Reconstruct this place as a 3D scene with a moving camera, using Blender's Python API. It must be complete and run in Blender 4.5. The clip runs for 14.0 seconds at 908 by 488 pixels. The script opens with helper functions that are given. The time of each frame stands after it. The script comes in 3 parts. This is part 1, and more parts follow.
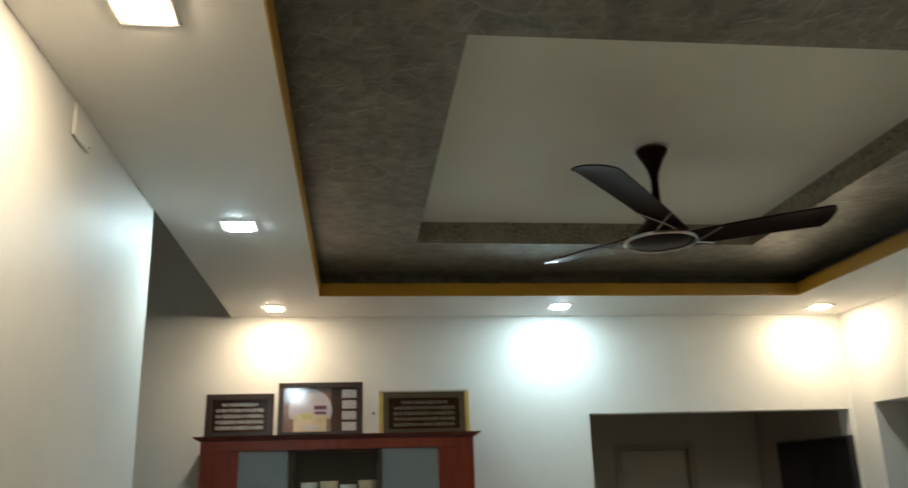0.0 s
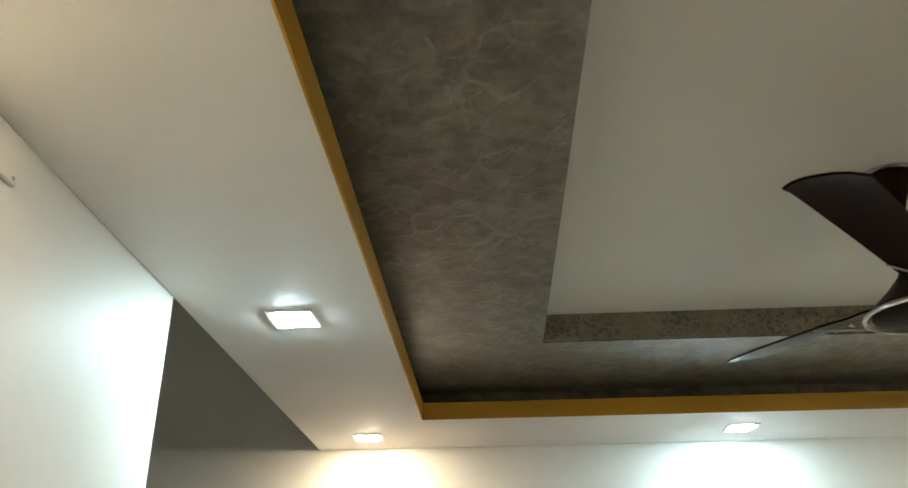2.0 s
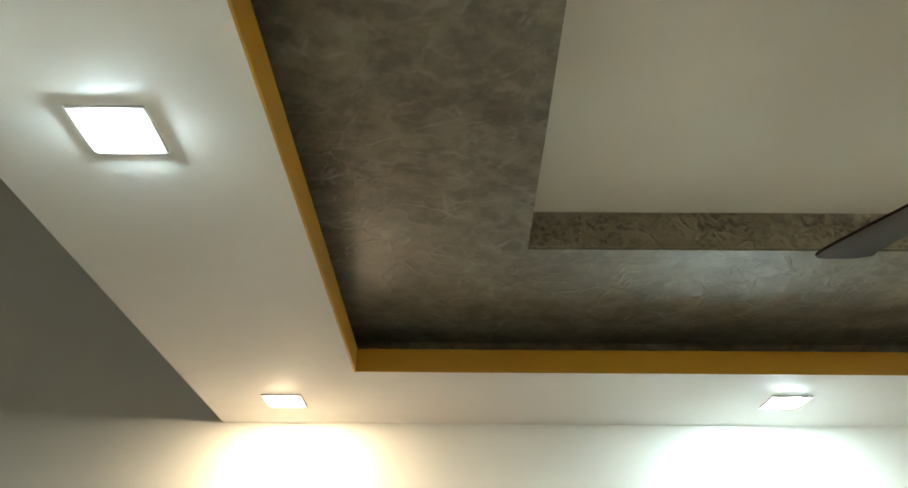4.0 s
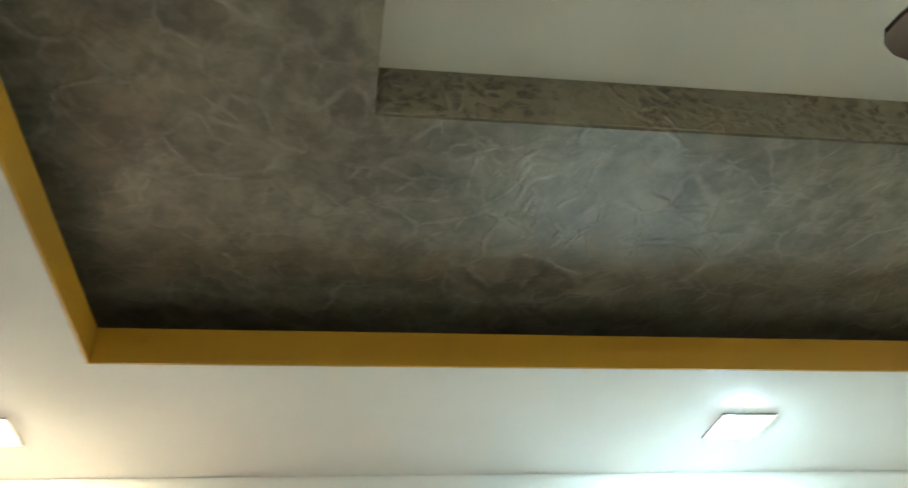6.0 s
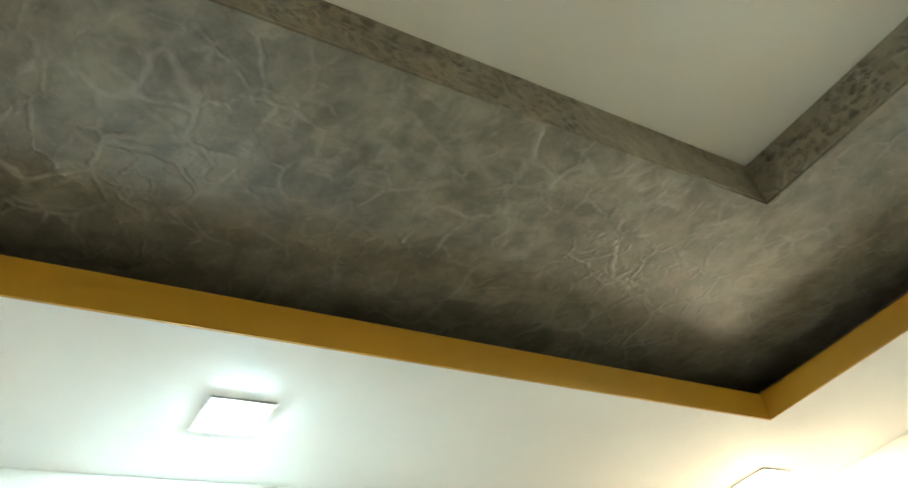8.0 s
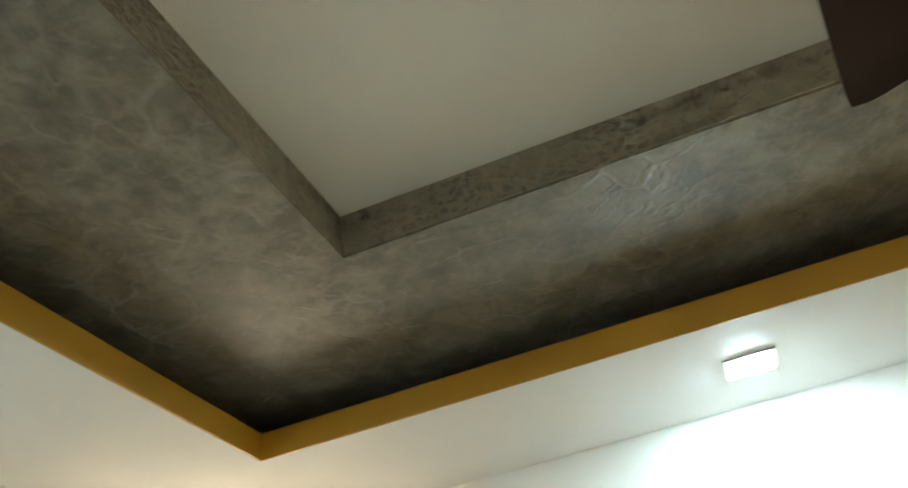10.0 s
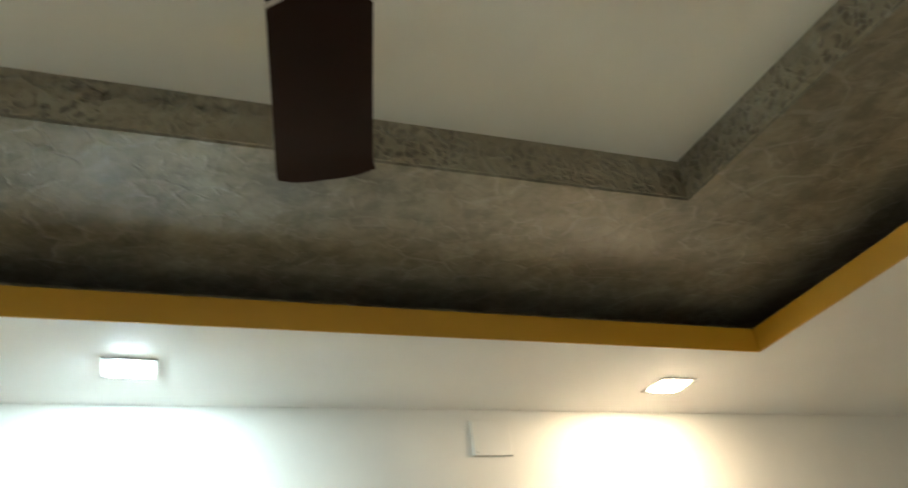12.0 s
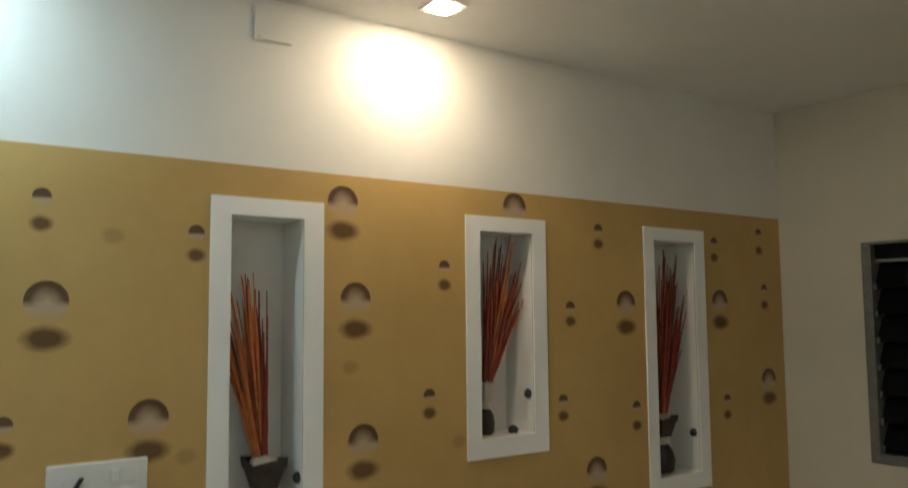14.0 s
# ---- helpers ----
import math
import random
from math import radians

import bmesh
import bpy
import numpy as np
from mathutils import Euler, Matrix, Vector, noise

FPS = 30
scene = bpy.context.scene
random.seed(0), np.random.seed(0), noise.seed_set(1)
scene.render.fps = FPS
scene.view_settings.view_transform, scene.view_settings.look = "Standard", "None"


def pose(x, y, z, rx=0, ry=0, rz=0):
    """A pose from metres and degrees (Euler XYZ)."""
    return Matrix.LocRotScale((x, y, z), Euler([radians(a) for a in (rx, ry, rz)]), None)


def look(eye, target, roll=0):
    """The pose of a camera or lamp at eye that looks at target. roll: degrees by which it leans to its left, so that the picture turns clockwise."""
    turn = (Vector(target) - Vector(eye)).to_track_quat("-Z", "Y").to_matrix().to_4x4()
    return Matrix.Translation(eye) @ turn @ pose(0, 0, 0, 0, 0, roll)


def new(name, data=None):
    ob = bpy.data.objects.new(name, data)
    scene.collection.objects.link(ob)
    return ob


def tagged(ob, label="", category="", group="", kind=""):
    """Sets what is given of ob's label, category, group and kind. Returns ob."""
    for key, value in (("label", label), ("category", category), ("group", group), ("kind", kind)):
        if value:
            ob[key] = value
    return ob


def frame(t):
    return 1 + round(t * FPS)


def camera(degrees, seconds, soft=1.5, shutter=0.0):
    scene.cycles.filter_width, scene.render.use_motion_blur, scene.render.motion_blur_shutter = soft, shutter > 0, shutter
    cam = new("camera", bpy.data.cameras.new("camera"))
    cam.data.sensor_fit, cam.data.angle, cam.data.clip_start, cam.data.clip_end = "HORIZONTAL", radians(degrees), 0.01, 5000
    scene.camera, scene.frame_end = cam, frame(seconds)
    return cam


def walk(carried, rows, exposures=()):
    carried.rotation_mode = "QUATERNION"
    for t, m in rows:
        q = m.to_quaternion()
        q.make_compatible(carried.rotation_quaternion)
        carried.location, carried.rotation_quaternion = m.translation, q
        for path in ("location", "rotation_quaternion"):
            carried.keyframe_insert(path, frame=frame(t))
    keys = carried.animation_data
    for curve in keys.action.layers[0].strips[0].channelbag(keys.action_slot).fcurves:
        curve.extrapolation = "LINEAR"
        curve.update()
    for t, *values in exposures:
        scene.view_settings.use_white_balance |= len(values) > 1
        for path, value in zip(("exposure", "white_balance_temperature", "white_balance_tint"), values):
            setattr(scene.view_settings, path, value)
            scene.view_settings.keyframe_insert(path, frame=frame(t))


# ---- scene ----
cam = camera(57.9, 14.0, soft=1.5, shutter=0.35)
PATH = [
    (0, (0.187, -4.175, 1.635), (0.422, -2.272, 2.204), -1.7),
    (0.5, (0.156, -3.957, 1.69), (0.189, -2.066, 2.341), -1.1),
    (1, (0.177, -3.749, 1.725), (0.147, -1.899, 2.483), -1.0),
    (1.5, (0.248, -3.496, 1.77), (0.176, -1.686, 2.618), -0.8),
    (2, (0.281, -3.248, 1.806), (0.2, -1.448, 2.675), -0.8),
    (4.5, (0.323, -2.018, 1.82), (0.318, -0.273, 2.797), 0.5),
    (5, (0.366, -1.78, 1.848), (0.372, -0.067, 2.88), -0.4),
    (5.5, (0.39, -1.531, 1.852), (0.473, 0.125, 2.971), -1.8),
    (6, (0.403, -1.34, 1.869), (0.708, 0.235, 3.063), -4.7),
    (6.5, (0.526, -1.212, 1.807), (1.064, 0.211, 3.105), -9.4),
    (7, (0.675, -1.158, 1.813), (1.365, 0.204, 3.105), -11.6),
    (9.5, (0.872, -1.036, 1.763), (2.337, -0.362, 2.946), -12.0),
    (10, (0.885, -1.064, 1.782), (2.463, -0.633, 2.933), -10.1),
    (10.5, (0.898, -1.071, 1.833), (2.565, -0.929, 2.93), -8.8),
    (11, (0.913, -1.101, 1.837), (2.593, -1.22, 2.916), -7.5),
    (11.5, (0.874, -1.129, 1.83), (2.529, -1.559, 2.867), -7.1),
    (12, (0.873, -1.223, 1.825), (2.48, -1.921, 2.788), -6.7),
    (12.5, (0.837, -1.277, 1.806), (2.411, -2.203, 2.621), -5.4),
    (13, (0.788, -1.273, 1.749), (2.369, -2.342, 2.346), -3.4),
    (13.5, (0.731, -1.252, 1.63), (2.335, -2.38, 2.025), -2.0),
    (14, (0.664, -1.217, 1.554), (2.289, -2.37, 1.726), -0.5),
]
walk(cam, [(t, look(eye, target, roll)) for t, eye, target, roll in PATH],
     exposures=[(0, 0.22, 6400, 10), (0.5, 0.15, 6500, 10), (1, 0.26, 6500, 10), (1.5, 0.5, 6500, 10), (2, 0.85, 6500, 10), (4.5, 1.12, 6850, 9), (5, 1.04, 6850, 9), (5.5, 0.98, 6850, 9), (6, 1.42, 6100, 3), (6.5, 1.58, 5900, 2), (7, 1.60, 6050, 1), (9.5, 1.25, 6750, 11), (10, 1.08, 6450, 9), (10.5, 1.0, 6150, 4), (11, 1.05, 6150, 4), (11.5, 1.08, 6450, 7), (12, 1.05, 6500, 10), (12.5, 0.8, 6500, 10), (13, 0.42, 6500, 10), (13.5, 0.4, 6500, 10), (14, 0.4, 6300, 10)])

# ---- world and lamps ----
world = bpy.data.worlds.new("night")
scene.world = world
world.use_nodes = True
world.node_tree.nodes["Background"].inputs[0].default_value = (0.012, 0.014, 0.02, 1)
world.node_tree.nodes["Background"].inputs[1].default_value = 0.15

WARM, COOL = (1.0, 0.80, 0.55), (0.70, 0.94, 1.0)
CEIL = 2.6            # underside of the dropped ceiling
LIP = 2.665           # top of the ochre upstand
BAND = 2.739         # underside of the dark papered band
PANEL = 2.843         # underside of the white centre panel
SLAB = 3.9
LEFT, RIGHT, FAR, BACK = -0.522, 3.159, 0.541, -5.062
TRAY = (0.0, 2.61, -2.885, 0.0)
INNER = (0.464, 2.120, -2.343, -0.495)
LAMPS = [(-0.258, 0.285, WARM), (1.325, 0.262, COOL), (2.90, 0.29, WARM), (2.880, -1.207, COOL),
         (2.895, -2.765, WARM), (-0.252, -2.635, WARM), (-0.253, -1.172, COOL)]


# ---- materials ----
def material(name, colour, rough=0.5, metal=0.0, **more):
    m = bpy.data.materials.new(name)
    m.use_nodes = True
    b = m.node_tree.nodes["Principled BSDF"]
    b.inputs["Base Color"].default_value = (*colour, 1)
    b.inputs["Roughness"].default_value = rough
    b.inputs["Metallic"].default_value = metal
    for key, value in more.items():
        b.inputs[key.replace("_", " ")].default_value = value
    return m


class Graph:
    """Short calls for the nodes of one material."""

    def __init__(self, m):
        self.tree, self.shader = m.node_tree, m.node_tree.nodes["Principled BSDF"]

    def add(self, kind, links=(), **props):
        n = self.tree.nodes.new(kind)
        for key, value in props.items():
            setattr(n, key, value)
        for socket, source in links:
            if hasattr(source, "is_output"):
                self.tree.links.new(source, n.inputs[socket])
            else:
                n.inputs[socket].default_value = source
        return n

    def coords(self, out="Object", scale=(1, 1, 1)):
        t = self.add("ShaderNodeTexCoord")
        return self.add("ShaderNodeMapping", [("Vector", t.outputs[out]), ("Scale", scale)]).outputs[0]

    def noise(self, vec, scale, detail=4, rough=0.55, distort=0.0):
        return self.add("ShaderNodeTexNoise", [("Vector", vec), ("Scale", scale), ("Detail", detail), ("Roughness", rough),
                                               ("Distortion", distort)]).outputs[0]

    def ramp(self, fac, stops):
        n = self.add("ShaderNodeValToRGB", [("Fac", fac)])
        while len(n.color_ramp.elements) < len(stops):
            n.color_ramp.elements.new(0.5)
        for e, (at, c) in zip(n.color_ramp.elements, stops):
            e.position, e.color = at, (*c, 1) if isinstance(c, tuple) else (c, c, c, 1)
        return n.outputs[0]

    def mix(self, fac, a, b, blend="MIX"):
        n = self.add("ShaderNodeMix", data_type="RGBA", blend_type=blend)
        for i, v in ((0, fac), (6, a), (7, b)):
            if hasattr(v, "is_output"):
                self.tree.links.new(v, n.inputs[i])
            else:
                n.inputs[i].default_value = (*v, 1) if isinstance(v, tuple) else v
        return n.outputs[2]

    def math(self, op, a, b=0.0, c=0.0):
        return self.add("ShaderNodeMath", [(0, a), (1, b), (2, c)], operation=op).outputs[0]

    def set(self, socket, source):
        self.tree.links.new(source, self.shader.inputs[socket])

    def bump(self, height, strength, distance):
        n = self.add("ShaderNodeBump", [("Height", height), ("Strength", strength), ("Distance", distance)])
        self.tree.links.new(n.outputs[0], self.shader.inputs["Normal"])


def paint(name, colour, rough=0.55, vary=0.05, grain=220.0, relief=0.15):
    """Rolled wall paint: faint blotches and a fine roller grain."""
    m = material(name, colour, rough)
    g = Graph(m)
    v = g.coords()
    blot = g.ramp(g.noise(v, 1.7, 5, 0.6), [(0.3, tuple(c * (1 - vary) for c in colour)), (0.7, tuple(min(1, c * (1 + vary)) for c in colour))])
    g.set("Base Color", blot)
    g.bump(g.math("ADD", g.noise(v, grain, 2), g.math("MULTIPLY", g.noise(v, 14, 3), 0.6)), relief, 0.002)
    return m


def dark_paper(name, relief_by=0.50, depth=0.005, crushed=False):
    """Embossed taupe wallpaper: a net of thin pale creases over crumpled paper, with a silky sheen."""
    m = material(name, (0.15, 0.13, 0.105), 0.4, Specular_IOR_Level=0.9)
    g = Graph(m)
    v = g.coords()

    def pushed(vec, scale, by):
        wobble = g.add("ShaderNodeTexNoise", [("Vector", vec), ("Scale", scale), ("Detail", 2.0), ("Roughness", 0.5)]).outputs[1]
        wobble = g.add("ShaderNodeVectorMath", [(0, wobble), (1, (by, by, by))], operation="MULTIPLY").outputs[0]
        return g.add("ShaderNodeVectorMath", [(0, vec), (1, wobble)], operation="ADD").outputs[0]

    bent = pushed(pushed(v, 6.0, 0.055), 30.0, 0.016)

    def net(scale, width, seed, shown):
        at = g.add("ShaderNodeVectorMath", [(0, bent), (1, (seed, seed * 0.7, seed * 1.3))], operation="ADD").outputs[0]
        edge = g.add("ShaderNodeTexVoronoi", [("Vector", at), ("Scale", scale)], feature="DISTANCE_TO_EDGE").outputs[0]
        gaps = g.ramp(g.noise(at, scale * 0.9, 4, 0.65), [(shown, 0.0), (shown + 0.16, 1.0)])
        return g.math("MULTIPLY", g.ramp(edge, [(0.0, 1.0), (width * 0.45, 0.75), (width, 0.0)]), gaps)

    lines = g.math("ADD", g.math("ADD", net(9.0, 0.060, 0.0, 0.46), g.math("MULTIPLY", net(16, 0.085, 3.1, 0.47), 0.8)),
                   g.math("MULTIPLY", net(32, 0.20, 7.7, 0.52), 0.32))
    lines = g.math("MINIMUM", lines, 1.0)
    mottle = g.ramp(g.noise(v, 4.0, 6, 0.62), [(0.28, (0.106, 0.093, 0.066)), (0.50, (0.156, 0.141, 0.104)), (0.72, (0.206, 0.192, 0.146))])
    clumps = g.ramp(g.noise(bent, 20, 4, 0.60), [(0.36, (0.64, 0.62, 0.58)), (0.50, (0.98, 0.98, 0.97)), (0.64, (1.30, 1.31, 1.28))])
    col = g.mix(1.0, mottle, clumps, "MULTIPLY")
    col = g.mix(g.math("MULTIPLY", lines, 0.34), col, (0.36, 0.345, 0.295))
    if crushed:
        col = g.mix(0.45, col, (0.33, 0.290, 0.195))
        # pressed hollows: their shade is painted dark here, besides the bump below
        cells = g.add("ShaderNodeTexVoronoi", [("Vector", pushed(bent, 40.0, 0.02)), ("Scale", 58.0)]).outputs[0]
        pits = g.math("MULTIPLY", g.ramp(cells, [(0.26, 1.0), (0.56, 0.0)]), g.ramp(g.noise(v, 6, 3), [(0.38, 0.1), (0.56, 1.0)]))
        col = g.mix(g.math("MULTIPLY", pits, 0.6), col, (0.055, 0.037, 0.025))
    g.set("Base Color", col)
    g.set("Roughness", g.ramp(g.noise(v, 12, 4), [(0.3, 0.30), (0.7, 0.42)]))
    relief = g.math("ADD", g.math("ADD", g.math("MULTIPLY", g.noise(bent, 24, 3, 0.5), 0.45), g.math("MULTIPLY", lines, 0.60)), g.math("MULTIPLY", g.noise(v, 140, 2), 0.04))
    if crushed:
        relief = g.math("SUBTRACT", relief, g.math("MULTIPLY", pits, 0.6))
    g.bump(relief, relief_by, depth)
    return m


def ochre_wall_colour(g, v):
    fine = g.noise(v, 60, 4, 0.6)
    base = g.ramp(g.noise(v, 2.3, 5, 0.6), [(0.3, (0.475, 0.310, 0.100)), (0.7, (0.58, 0.388, 0.142))])
    return g.mix(g.math("MULTIPLY", fine, 0.16), base, (0.38, 0.25, 0.09))


def ochre_paper(name):
    m = material(name, (0.54, 0.34, 0.12), 0.5)
    g = Graph(m)
    v = g.add("ShaderNodeNewGeometry").outputs["Position"]
    g.set("Base Color", ochre_wall_colour(g, v))
    g.bump(g.noise(v, 240, 3), 0.12, 0.002)
    return m


def printed_hole(name, hollow):
    """The print on the wallpaper: a round hole with a dark brown upper rim and a pale inside; small ones are dark all over their upper half."""
    m = material(name, (0.2, 0.1, 0.05), 0.5)
    g = Graph(m)
    t = g.add("ShaderNodeTexCoord")
    wob = g.math("MULTIPLY", g.math("SUBTRACT", g.noise(t.outputs["Generated"], 4, 3), 0.5), 0.12)
    xyz = g.add("ShaderNodeSeparateXYZ", [(0, t.outputs["Generated"])])
    up = g.math("ADD", xyz.outputs[2], wob)
    across = g.math("MULTIPLY", g.math("SUBTRACT", xyz.outputs[1], 0.5), 2.0)
    rise = g.math("MULTIPLY", g.math("SUBTRACT", up, 0.36), 1.56)
    d = g.math("SQRT", g.math("ADD", g.math("MULTIPLY", across, across), g.math("MULTIPLY", rise, rise)))
    rim = g.ramp(d, [(0.22, 0.0), (0.52, 0.45), (0.82, 1.0)]) if hollow else g.ramp(d, [(0.0, 0.85), (0.4, 1.0)])
    dark = g.math("MULTIPLY", rim, g.ramp(up, [(0.36, 0.0), (0.52, 1.0)]))
    ink = g.mix(dark, (0.47, 0.36, 0.255), g.mix(up, (0.085, 0.034, 0.014), (0.050, 0.018, 0.008)))
    wall = ochre_wall_colour(g, g.add("ShaderNodeNewGeometry").outputs["Position"])
    g.set("Base Color", g.mix(g.ramp(up, [(0.0, 0.0), (0.35, 0.9)]), wall, ink))
    return m


def printed_blot(name, strength):
    """The soft brown blot printed under each hole, fading into the paper."""
    m = material(name, (0.2, 0.1, 0.05), 0.5)
    g = Graph(m)
    t = g.add("ShaderNodeTexCoord")
    d = g.add("ShaderNodeVectorMath", [(0, t.outputs["Generated"]), (1, (0.0, 0.5, 0.5))], operation="SUBTRACT").outputs[0]
    flat = g.add("ShaderNodeVectorMath", [(0, d), (1, (0.0, 1.0, 1.0))], operation="MULTIPLY").outputs[0]
    r = g.add("ShaderNodeVectorMath", [(0, flat)], operation="LENGTH").outputs[1]
    r = g.math("ADD", r, g.math("MULTIPLY", g.math("SUBTRACT", g.noise(t.outputs["Generated"], 4, 3), 0.5), 0.12))
    fade = g.ramp(r, [(0.24, strength), (0.49, 0.0)])
    g.set("Base Color", g.mix(fade, ochre_wall_colour(g, g.add("ShaderNodeNewGeometry").outputs["Position"]), (0.100, 0.046, 0.011)))
    return m


def wood(name, dark, light, rough=0.35, scale=(3, 3, 40), coat=0.2):
    m = material(name, dark, rough, Coat_Weight=coat)
    g = Graph(m)
    v = g.coords(scale=scale)
    g.set("Base Color", g.ramp(g.noise(v, 1.6, 6, 0.65, 1.2), [(0.3, dark), (0.7, light)]))
    g.bump(g.noise(v, 5, 4), 0.1, 0.002)
    return m


def glow(name, colour, strength):
    m = material(name, (0.8, 0.8, 0.8), 0.4)
    b = m.node_tree.nodes["Principled BSDF"]
    b.inputs["Emission Color"].default_value = (*colour, 1)
    b.inputs["Emission Strength"].default_value = strength
    return m


def mottled(name, a, b, scale, rough=0.4, metal=0.0, relief=0.1, **more):
    m = material(name, a, rough, metal, **more)
    g = Graph(m)
    v = g.coords()
    g.set("Base Color", g.ramp(g.noise(v, scale, 5, 0.6), [(0.35, a), (0.65, b)]))
    g.bump(g.noise(v, scale * 6, 3), relief, 0.002)
    return m


WALL = paint("wall_paint", (0.76, 0.75, 0.71))
CREAM = paint("cream_paint", (0.58, 0.535, 0.44))
SOFFIT = paint("ceiling_paint", (0.78, 0.765, 0.73), 0.6, 0.035)
PANELWHITE = paint("panel_paint", (0.70, 0.69, 0.62), 0.6, 0.04)
OCHRE = paint("ochre_paint", (0.50, 0.262, 0.014), 0.45, 0.08, 90, 0.1)
DARK = dark_paper("taupe_paper")
CRUSHED = dark_paper("taupe_paper_crushed", 0.8, 0.008, True)
PAPER = ochre_paper("ochre_paper")
HOLE, DOT = printed_hole("printed_hole", True), printed_hole("printed_dot", False)
BLOT, FAINT = printed_blot("printed_blot", 0.92), printed_blot("printed_stain", 0.28)
TRIM = paint("trim_paint", (0.85, 0.86, 0.85), 0.4, 0.03)
RED = wood("mahogany", (0.15, 0.019, 0.008), (0.25, 0.036, 0.015), 0.36, (12, 12, 2), 0.08)
REDDARK = wood("mahogany_dark", (0.075, 0.012, 0.008), (0.12, 0.02, 0.012), 0.3, (12, 12, 2))
DARKWOOD = wood("dark_wood", (0.022, 0.010, 0.006), (0.045, 0.020, 0.011), 0.5, (3, 3, 40), 0.0)
BRONZEWOOD = wood("bronze_wood", (0.060, 0.038, 0.014), (0.11, 0.070, 0.026), 0.5, (3, 3, 40), 0.0)
BRONZETEXT = mottled("bronze_print", (0.20, 0.155, 0.10), (0.07, 0.05, 0.03), 150, 0.4, 0.2)
GOLD = mottled("gilt", (0.72, 0.52, 0.13), (0.60, 0.40, 0.08), 30, 0.35, 0.1)
SILVERTEXT = mottled("silver_print", (0.50, 0.44, 0.37), (0.13, 0.09, 0.07), 150, 0.35, 0.3)
PICTUREBACK = mottled("picture_ground", (0.045, 0.018, 0.010), (0.07, 0.03, 0.016), 40, 0.15)
PHOTO_LILAC = mottled("photo_lilac", (0.50, 0.42, 0.46), (0.62, 0.55, 0.56), 14, 0.12)
PHOTO_CREAM = mottled("photo_cream", (0.60, 0.46, 0.26), (0.72, 0.60, 0.42), 16, 0.12)
PHOTO_WHITE = mottled("photo_white", (0.66, 0.62, 0.60), (0.50, 0.46, 0.45), 60, 0.12)
PHOTO_ROSE = mottled("photo_rose", (0.30, 0.20, 0.16), (0.20, 0.11, 0.08), 12, 0.12)
# next room's walls: its dimness is put into this darker base colour
NEXTWALL = paint("brown_grey_dimmed_paint", (0.36, 0.315, 0.255))
PHOTO_LIME = mottled("photo_lime", (0.52, 0.50, 0.16), (0.60, 0.54, 0.30), 30, 0.12)
PHOTO_PLUM = mottled("photo_plum", (0.10, 0.03, 0.06), (0.16, 0.05, 0.08), 20, 0.12)
BLACK = mottled("black_plastic", (0.010, 0.010, 0.011), (0.016, 0.016, 0.017), 30, 0.35)
SCREEN = material("screen_glass", (0.006, 0.006, 0.007), 0.12)
BLADE = mottled("fan_brown", (0.012, 0.0034, 0.0020), (0.017, 0.0050, 0.0030), 7, 0.32, 0.0, 0.02, IOR=1.18, Specular_IOR_Level=0.3)
CHROME = mottled("satin_chrome", (0.62, 0.60, 0.57), (0.50, 0.48, 0.46), 40, 0.28, 1.0, 0.03)
PLASTIC = mottled("white_plastic", (0.76, 0.76, 0.74), (0.72, 0.72, 0.70), 20, 0.35, 0.0, 0.02)
RIM_SHADE = mottled("lamp_rim_shade", (0.42, 0.40, 0.37), (0.35, 0.33, 0.30), 30, 0.5)
STEEL = mottled("window_grey", (0.15, 0.15, 0.145), (0.20, 0.20, 0.19), 25, 0.45, 0.3)
LOUVRE = material("louvre_glass", (0.006, 0.0065, 0.007), 0.16, Specular_IOR_Level=0.10)
GLASS = material("cabinet_glass", (0.92, 0.95, 0.94), 0.03, Transmission_Weight=1.0, IOR=1.45)
FROSTED = material("frosted_glass", (0.50, 0.55, 0.55), 0.25, Transmission_Weight=0.7, IOR=1.45)
STICK_RED = mottled("stick_red", (0.22, 0.026, 0.012), (0.34, 0.055, 0.02), 30, 0.6)
STICK_ORANGE = mottled("stick_orange", (0.42, 0.115, 0.022), (0.55, 0.19, 0.05), 30, 0.6)
STICK_BROWN = mottled("stick_brown", (0.09, 0.02, 0.013), (0.14, 0.035, 0.02), 30, 0.6)
POT = mottled("pot_brown", (0.022, 0.014, 0.011), (0.04, 0.026, 0.02), 24, 0.4)
POTWHITE = mottled("pot_white", (0.62, 0.58, 0.52), (0.5, 0.46, 0.40), 24, 0.5)
CABBACK = paint("cabinet_back", (0.46, 0.49, 0.47), 0.4, 0.05)
CHINA = mottled("china", (0.66, 0.64, 0.58), (0.58, 0.55, 0.48), 12, 0.2)
DOORPAINT = paint("door_beige", (0.38, 0.33, 0.265), 0.4, 0.05)
DOORFRAME = paint("door_frame_brown", (0.27, 0.225, 0.17), 0.4, 0.05)
TILE = mottled("floor_tile", (0.56, 0.53, 0.48), (0.64, 0.61, 0.56), 3, 0.18, 0.0, 0.02)
GLOW = {WARM: glow("warm_diffuser", WARM, 245.0), COOL: glow("cool_diffuser", COOL, 285.0)}


